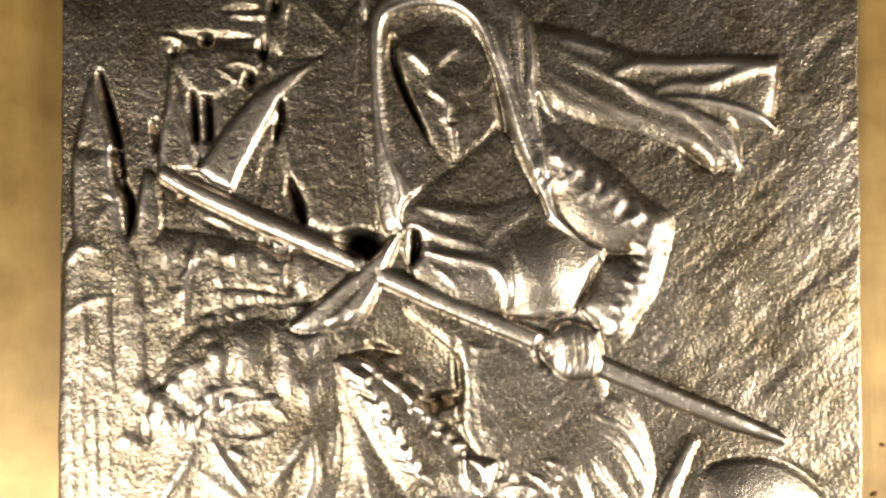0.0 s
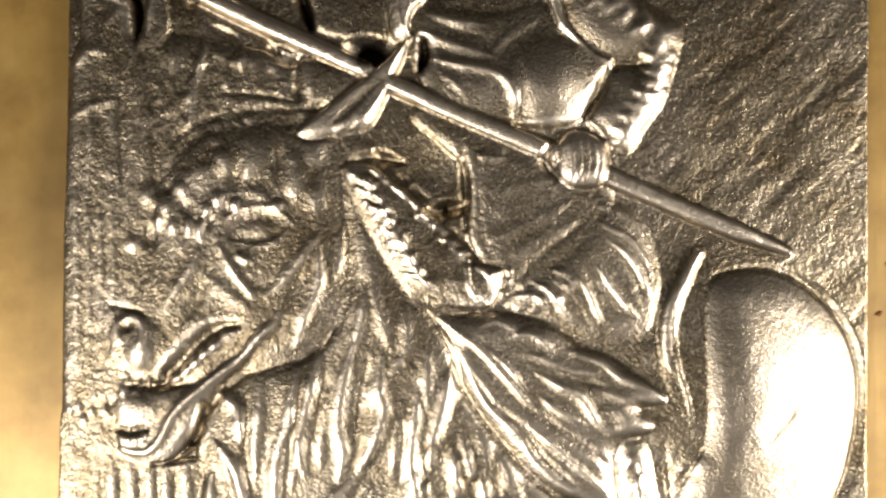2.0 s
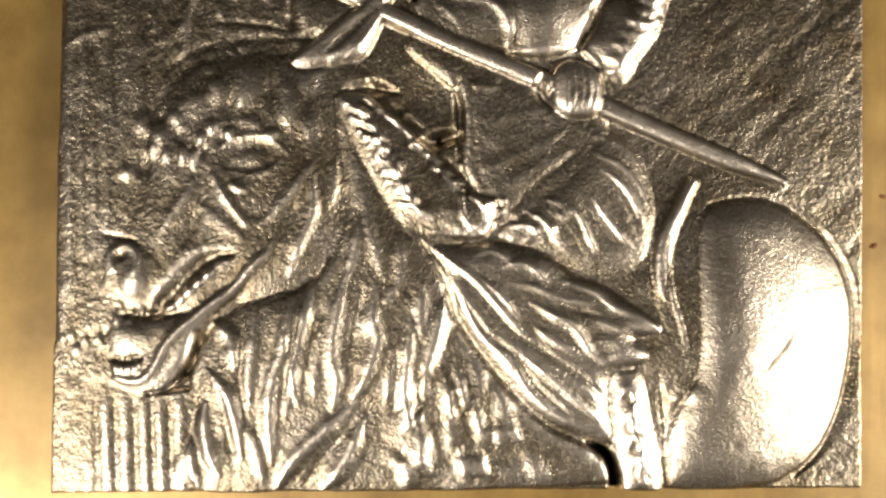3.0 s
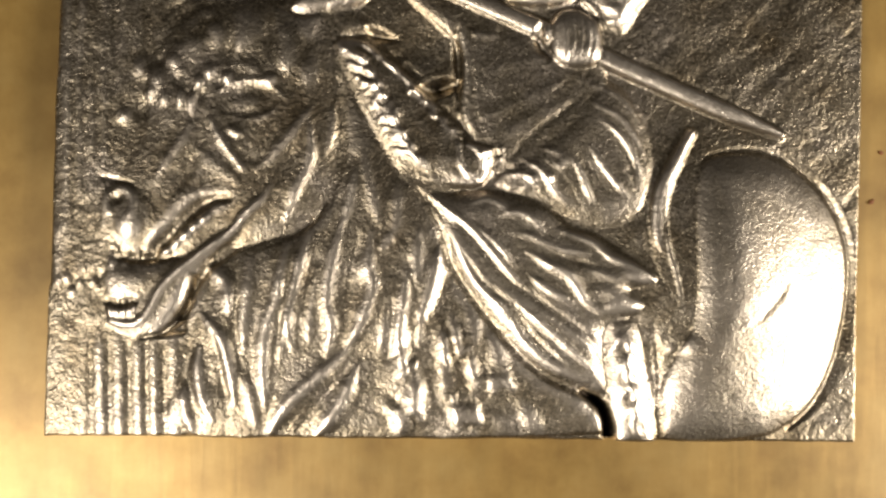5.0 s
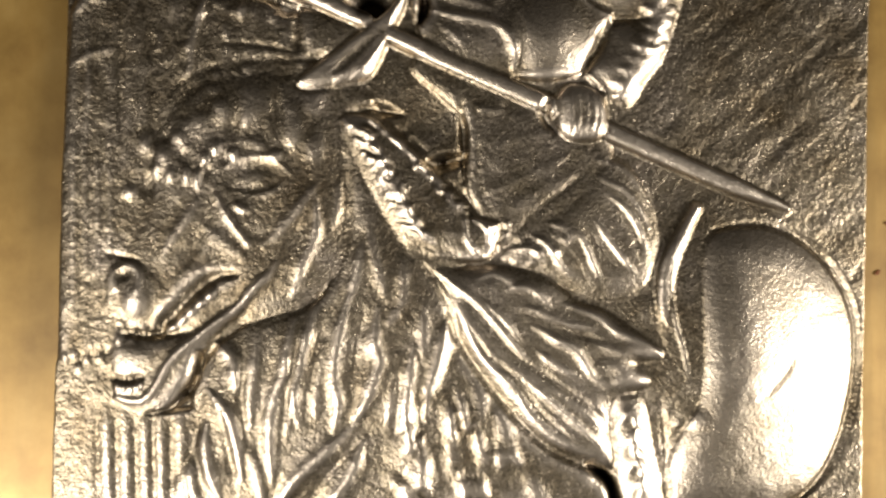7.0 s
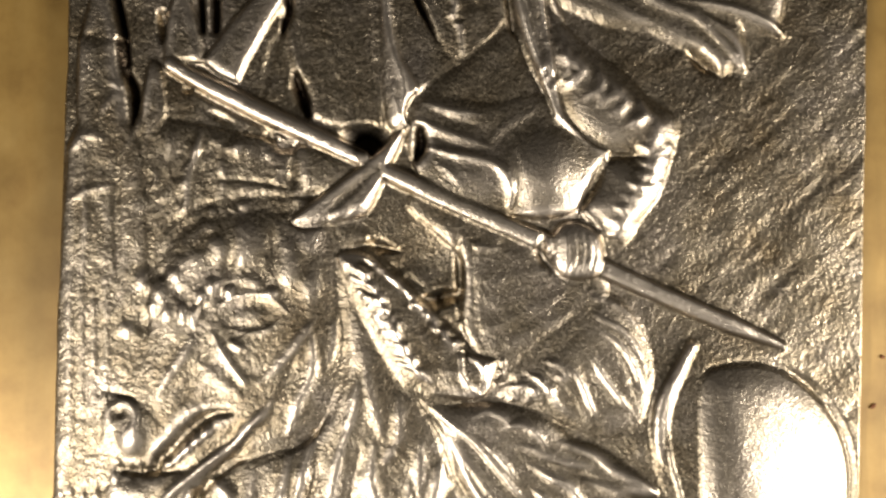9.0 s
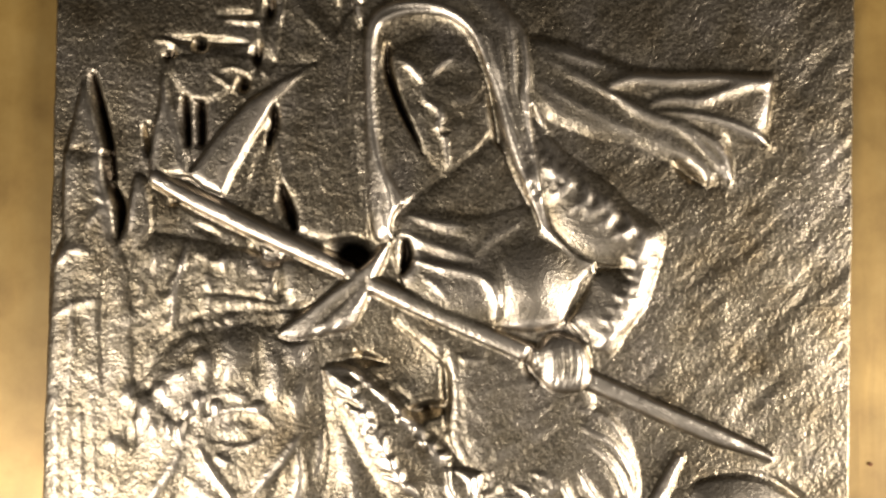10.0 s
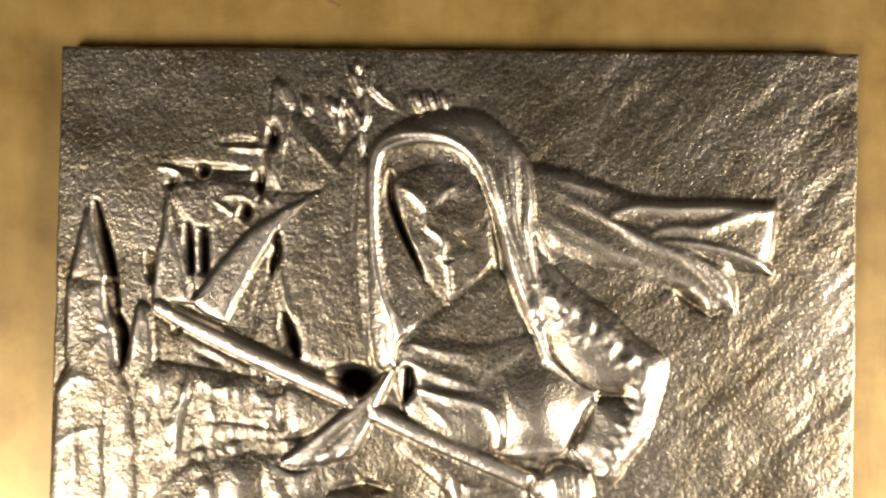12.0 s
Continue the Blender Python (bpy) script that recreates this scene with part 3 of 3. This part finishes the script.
# ---- lower left: fluted wall below a ledge ----
form([(62, 505), (90, 485), (170, 480), (240, 590), (330, 580), (320, 765), (40, 765)], 14, 18, 40, lower, kind=WALL, corner=True)
for k, x in enumerate((168, 201, 236, 264, 300)):
    ridge([(x, 590 - 12 * (k == 0)), (x + 2, 680), (x + 3, 770)], 16, 9, lower, ends=(0.5, 0.9))
for x in (150, 184, 219, 251, 282):
    ridge([(x, 600), (x + 2, 770)], 9, -7, lower, ends=(0.6, 0.9))
for x, y in ((96, 490), (112, 484), (134, 490), (157, 486), (168, 500), (120, 505)):
    bump_on((x, y), 7, 10, 9, lower)
for k in range(4):
    ridge([(112 + 22 * k, 60), (112 + 22 * k, 250), (110 + 22 * k, 440)], 9, 5, lower, wobble=8)

# ---- leg, flying cloth, thigh ----
form([(735, 315), (800, 330), (880, 330), (960, 350), (1010, 392), (1060, 410), (1110, 445), (1160, 488), (1112, 505), (1140, 535), (1100, 562), (1068, 600), (1080, 690), (1040, 684), (960, 650), (905, 600), (850, 540), (800, 450), (780, 390)],
     3, 35, 40, lower, kind=RIDER, grain=0.4, fall=0.8)
for line, wide, high in (
        ([(742, 322), (780, 355), (830, 395), (868, 438), (905, 482), (940, 512)], 9, 19), ([(840, 388), (880, 425), (912, 468)], 8, 15), ([(752, 350), (792, 402), (812, 440), (842, 490), (890, 540)], 20, 17),
        ([(905, 560), (925, 600), (970, 640), (1035, 672)], 19, 15), ([(912, 528), (945, 556), (1000, 604), (1052, 652)], 8, 21), ([(880, 500), (930, 530), (990, 570), (1050, 612)], 17, 10),
        ([(985, 398), (1010, 405), (1050, 420), (1080, 446), (1122, 462), (1156, 488)], 11, 20), ([(930, 436), (975, 462), (1012, 488), (1036, 526), (1062, 546)], 12, 19), ([(935, 478), (972, 506), (1016, 530)], 10, 16),
        ([(900, 400), (940, 410), (985, 432), (1040, 440)], 9, 11), ([(1040, 470), (1070, 478), (1110, 495)], 13, 11), ([(830, 352), (858, 340), (884, 350), (900, 368)], 10, 14), ([(880, 372), (920, 366), (948, 384), (960, 402)], 10, 14), ([(950, 455), (1000, 470), (1040, 490)], 9, 8)):
    ridge(line, wide, high, lower, ends=(0.3, 0.4))
bump_on((1086, 522), 46, 26, 15, lower, 12, grain=0.15)
bump_on((1068, 522), 20, 12, -8, lower)
bump_on((1118, 478), 26, 16, 9, lower, 28)
for line in ([(790, 362), (850, 425), (910, 500)], [(880, 470), (960, 530), (1040, 590), (1075, 650)], [(960, 428), (1000, 448), (1050, 462)], [(815, 435), (850, 490), (900, 530)], [(905, 540), (950, 600), (1010, 650)]):
    ridge(line, 9, -13, lower)
ridge([(735, 325), (775, 390), (792, 450), (835, 520), (900, 602), (960, 656), (1036, 694), (1068, 722), (1082, 768)], 12, -19, lower, ends=(0.3, 0.9))
ridge([(1030, 690), (1066, 716), (1080, 768)], 13, -28, lower, ends=(0.4, 1.0))
form([(876, 312), (905, 270), (945, 235), (1000, 190), (1045, 130), (1095, 140), (1135, 190), (1154, 260), (1150, 330), (1112, 382), (1060, 392), (980, 362), (910, 330)], 2, 30, 60, lower, kind=RIDER, grain=0.45, fall=0.9)
for line, high in (([(1045, 140), (1100, 160), (1138, 215)], 10), ([(1050, 172), (1100, 200), (1128, 240), (1142, 276)], 15), ([(1062, 200), (1100, 232), (1122, 268), (1134, 304)], 18), ([(1044, 248), (1066, 284), (1092, 318), (1112, 342)], 19),
                   ([(1000, 256), (1024, 290), (1038, 326), (1052, 352)], 17), ([(925, 272), (958, 292), (980, 328), (1005, 352)], 17), ([(955, 252), (990, 262), (1012, 290)], 9), ([(890, 300), (930, 300), (960, 330)], 10)):
    ridge(line, 8, high, lower, sharp=high > 14, ends=(0.4, 0.4))
for k in range(5):
    bump_on((905 + 22 * k, 322 - 10 * k + 12 * (k % 2)), 14, 9, 8, lower, -30)
for line in ([(1080, 222), (1108, 262), (1124, 320)], [(1020, 252), (1048, 296), (1085, 345)], [(960, 275), (1000, 312), (1028, 358)]):
    ridge(line, 10, -7, lower)
ridge([(870, 315), (930, 240), (1000, 185), (1040, 148)], 9, -7, lower)
# strap and flank
form([(1248, 278), (1310, 264), (1370, 272), (1430, 308), (1475, 360), (1500, 425), (1504, 510), (1490, 590), (1470, 655), (1438, 712), (1395, 748), (1340, 770), (1172, 775), (1166, 700), (1190, 630), (1226, 560), (1232, 450), (1232, 350)],
     2, 34, 70, lower, kind=HORSE, grain=0.22, fall=0.8)
bump_on((1270, 500), 155, 240, 88, lower)
ridge([(1255, 268), (1310, 256), (1375, 264), (1438, 302), (1484, 358), (1509, 425), (1513, 510), (1500, 592), (1478, 660), (1446, 718), (1402, 756)], 10, -15, lower, ends=(0.4, 0.5))
ridge([(1392, 488), (1370, 520), (1340, 550), (1298, 582)], 9, -7, lower)
ridge([(1300, 575), (1330, 555), (1345, 535)], 9, 6, lower)
ridge([(1262, 300), (1270, 400), (1285, 500), (1270, 570)], 34, -7, lower)
ridge([(1440, 560), (1435, 620), (1440, 680)], 12, -4, lower)
ridge([(1392, 560), (1388, 640)], 18, 3, lower)
ridge([(1225, 228), (1198, 275), (1172, 330), (1165, 400), (1188, 470), (1206, 540), (1216, 592)], 15, 22, lower, floor=22, kind=STRAP, ends=(0.6, 0.8))
ridge([(1222, 262), (1196, 305), (1180, 350), (1180, 420), (1196, 485), (1208, 560)], 6, 13, lower, sharp=True)
ridge([(1150, 300), (1146, 370), (1150, 440), (1168, 490)], 12, -10, lower)
bump_on((1205, 600), 26, 16, 9, lower)
bump_on((1186, 612), 10, 8, 8, lower)
form([(1070, 560), (1105, 550), (1135, 570), (1146, 650), (1160, 778), (1092, 778), (1086, 730), (1075, 690)], 6, 38, 36, lower, kind=RIDER, grain=0.3)
for k in range(4):
    y = 585 + 42 * k + 10 * hair.rand()
    ridge([(1082 + 7 * k, y + 20), (1102 + 6 * k, y), (1124 + 5 * k, y + 30)], 13, 10 + 5 * hair.rand(), lower, ends=(0.3, 0.5), wobble=5)
ridge([(1112, 600), (1108, 650), (1122, 700), (1120, 740), (1135, 778)], 11, 14, lower, wobble=6)
ridge([(1155, 560), (1165, 660), (1172, 775)], 12, -12, lower)

# ---- scythe and fist ----
form([(552, 345), (500, 366), (440, 404), (385, 463), (332, 536), (360, 560), (395, 574), (412, 535), (446, 475), (492, 402)], 8, 24, 20, kind=BLADE, grain=0.6, corner=True, lay=True)
ridge([(550, 347), (492, 402), (446, 475), (412, 535), (396, 570)], 6, 6, sharp=True, ends=(0.5, 0.8))
ridge([(276, 543), (330, 573), (450, 632), (560, 682), (618, 707)], 16, 13, floor=24, kind=SCYTHE, ends=(0.75, 1.0))
ridge([(664, 734), (760, 778), (860, 822), (962, 866)], 16, 13, floor=24, kind=SCYTHE, ends=(0.9, 1.0))
ridge([(1040, 900), (1140, 945), (1260, 997), (1362, 1038), (1374, 1046)], 16, 13, floor=22, kind=SCYTHE, ends=(1.0, 0.35))
ridge([(268, 560), (330, 594), (450, 652), (600, 716)], 9, -8)
ridge([(1060, 922), (1260, 1012), (1360, 1055)], 9, -8)
ridge([(1050, 885), (1260, 978), (1370, 1025)], 9, -6)
ridge([(612, 692), (610, 712), (622, 722)], 8, 10, sharp=True)
form([(962, 842), (985, 822), (1020, 828), (1045, 850), (1052, 890), (1040, 920), (990, 925), (965, 905), (958, 870)], 20, 56, 30, kind=RIDER, grain=0.5, lay=True)
for k in range(5):
    ridge([(982 + 13 * k, 842 + 3 * abs(k - 2)), (984 + 14 * k, 880), (978 + 13 * k, 918)], 6, 9, ends=(0.6, 0.6))
ridge([(944, 850), (940, 880), (958, 905)], 12, -22, ends=(0.6, 0.6))
ridge([(955, 845), (952, 880), (972, 912)], 8, 10)

# ---- casting: softened edges, sand grain, worn rim ----
H = np.where(H > 0, 0.46 * H, H)
for _ in range(8):
    soft = np.pad(H, 1, mode="edge")
    H = (2 * H + soft[:-2, 1:-1] + soft[2:, 1:-1] + soft[1:-1, :-2] + soft[1:-1, 2:]) / 6
H += np.where(KIND > 0, 0.4 + 0.6 * GRAIN, 0) * (1.2 * (lattice(GU, GV, 26, 51) - 0.5) + 0.5 * (lattice(GU, GV, 13, 52) - 0.5))
# crests rubbed bright by handling, spread wider to paint highlights as well
WEAR_GLINT = np.clip((H - blurred(H, 18)) / 2.8, 0, 1) * np.clip((H - 4) / 7, 0, 1)
WEAR_GLINT = np.clip(blurred(WEAR_GLINT, 2) + 0.3 * (1 - GRAIN) * np.clip((H - 8) / 12, 0, 1), 0, 1)
H += (0.3 + 0.7 * GRAIN) * (1 - 0.5 * WEAR_GLINT) * (0.5 * (lattice(GU, GV, 4.0, 21) - 0.5) + 0.5 * (lattice(GU, GV, 8.0, 25) - 0.5) + 0.25 * (lattice(GU, GV, 2.8, 22) - 0.5) + 0.4 * (lattice(GU, GV, 17, 23) - 0.5))
H += 0.8 * GRAIN * (lattice(GU, GV, 34, 24) - 0.5)
rim = np.minimum.reduce([gs * 1440, (1 - gs) * 1440, gt * 1500, (1 - gt) * 1500])
worn = 3.0 * (lattice(GU, GV, 11, 31) - 0.4)
H -= 5 * np.clip(1 - rim / (5 + worn), 0, 1) ** 2
H = np.maximum(H, -36)
JU = 2.2 * (lattice(GU, GV, 30, 41) - 0.5) * np.clip(1 - rim / 12, 0, 1)
JV = 2.2 * (lattice(GU, GV, 26, 42) - 0.5) * np.clip(1 - rim / 12, 0, 1)

# ---- the plaque and the board ----
def to_world(u, v, h):
    return np.stack([(u - 812) * UNIT, (831 - v) * UNIT, (THICK + h) * UNIT], -1)


def mesh_object(name, places, faces, material, parent=None, label="", smooth=True):
    me = bpy.data.meshes.new(name)
    me.from_pydata(places, [], faces)
    me.polygons.foreach_set("use_smooth", np.full(len(faces), smooth))
    me.materials.append(material)
    me.update()
    ob = new(name, me)
    ob.parent = parent
    return tagged(ob, label)


plaque = tagged(new("relief_plaque"), "grey cast metal relief plaque lying on a wooden board", "plaque")
TOP = to_world(GU + JU, GV + JV, H).reshape(-1, 3)
index = np.arange(NU * NV).reshape(NV, NU)
QUADS = np.stack([index[1:, :-1], index[1:, 1:], index[:-1, 1:], index[:-1, :-1]], -1).reshape(-1, 4)
FACE_KIND = KIND[:-1, :-1].reshape(-1)


def relief_part(kind, name, material, label, parent=None):
    """The faces of one carved form as a mesh of its own."""
    quads = QUADS[FACE_KIND == kind]
    used, renumbered = np.unique(quads, return_inverse=True)
    renumbered = renumbered.reshape(-1, 4)
    me = bpy.data.meshes.new(name)
    me.vertices.add(len(used))
    me.vertices.foreach_set("co", TOP[used].ravel())
    me.loops.add(4 * len(quads))
    me.loops.foreach_set("vertex_index", renumbered.ravel().astype(np.int32))
    me.polygons.add(len(quads))
    me.polygons.foreach_set("loop_start", np.arange(0, 4 * len(quads), 4, dtype=np.int32))
    me.polygons.foreach_set("use_smooth", np.ones(len(quads), bool))
    me.materials.append(material)
    me.update(calc_edges=True)
    me.attributes.new("patina_shade", "FLOAT", "POINT").data.foreach_set("value", PIT.reshape(-1)[used].astype(np.float32))
    me.attributes.new("wear_glint", "FLOAT", "POINT").data.foreach_set("value", WEAR_GLINT.reshape(-1)[used].astype(np.float32))
    ob = new(name, me)
    ob.parent = parent or plaque
    return tagged(ob, label)


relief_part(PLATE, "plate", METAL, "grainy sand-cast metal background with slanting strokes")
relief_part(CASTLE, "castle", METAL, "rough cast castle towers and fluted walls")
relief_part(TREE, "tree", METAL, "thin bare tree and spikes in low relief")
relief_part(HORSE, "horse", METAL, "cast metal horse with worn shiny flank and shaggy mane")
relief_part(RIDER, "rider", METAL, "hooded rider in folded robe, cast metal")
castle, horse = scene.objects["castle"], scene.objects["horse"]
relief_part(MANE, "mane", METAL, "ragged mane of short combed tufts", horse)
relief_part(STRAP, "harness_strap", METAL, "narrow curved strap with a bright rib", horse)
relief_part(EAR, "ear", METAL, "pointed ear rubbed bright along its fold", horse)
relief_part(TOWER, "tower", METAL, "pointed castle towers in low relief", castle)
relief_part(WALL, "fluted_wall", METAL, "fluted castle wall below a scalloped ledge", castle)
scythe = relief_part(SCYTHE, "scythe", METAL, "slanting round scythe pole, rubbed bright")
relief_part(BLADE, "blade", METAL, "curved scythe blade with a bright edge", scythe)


def plate_sides():
    """The plate's four cut sides and its underside."""
    loop = np.concatenate([index[0, :], index[1:, -1], index[-1, -2::-1], index[-2:0:-1, 0]])
    top = TOP[loop]
    rows = [top]
    for k, depth in ((0.3, 0.35), (0.65, 0.7), (1.0, 1.0)):
        ring = top.copy()
        ring[:, 2] = top[:, 2] * (1 - depth)
        rows.append(ring)
    n = len(loop)
    places = np.concatenate(rows)
    faces = [(r * n + i, r * n + (i + 1) % n, (r + 1) * n + (i + 1) % n, (r + 1) * n + i) for r in range(3) for i in range(n)]
    faces.append(tuple(range(3 * n, 4 * n)))
    return mesh_object("plate_side", places.tolist(), faces, METAL, plaque, "cut metal edge of the plate")


plate_sides()


def board():
    """A wide varnished board under the plaque."""
    bm = bmesh.new()
    bmesh.ops.create_cube(bm, size=1.0, matrix=Matrix.Translation((0, 0, -0.010)) @ Matrix.Diagonal((1.40, 0.90, 0.020, 1)))
    bmesh.ops.bevel(bm, geom=bm.edges[:], offset=0.002, segments=2, affect="EDGES")
    me = bpy.data.meshes.new("wooden_board")
    bm.to_mesh(me)
    bm.free()
    me.materials.append(WOOD)
    return tagged(new("wooden_board", me), "pale varnished wooden board under the metal plaque", "board")


board()


def speck(name, u, v, length, width, turn, material, label):
    """A crumb or fibre lying on the board."""
    bm = bmesh.new()
    bmesh.ops.create_icosphere(bm, subdivisions=2, radius=1.0)
    for vert in bm.verts:
        wave = 1 + 0.35 * noise.noise(vert.co * 2.1 + Vector((u, v, 0)))
        bend = 0.25 * vert.co.x * vert.co.x
        vert.co = Vector((vert.co.x * length * wave, vert.co.y * width * wave + bend * width, (vert.co.z * 0.45 + 0.40) * width))
    me = bpy.data.meshes.new(name)
    bm.to_mesh(me)
    bm.free()
    me.materials.append(material)
    ob = new(name, me)
    ob.matrix_world = pose((u - 812) * UNIT, (831 - v) * UNIT, 0, 0, 0, turn)
    return tagged(ob, label, "crumb")


speck("crumb", 1560, 1160, 0.00055, 0.00035, 40, RUST, "tiny rust-brown crumb lying on the wooden board")
speck("crumb", 1577, 1069, 0.00045, 0.00030, -20, RUST, "tiny rust-brown crumb lying on the wooden board")
speck("fibre", 581, -14, 0.0014, 0.00016, -32, RUST, "short dark fibre lying on the wooden board")
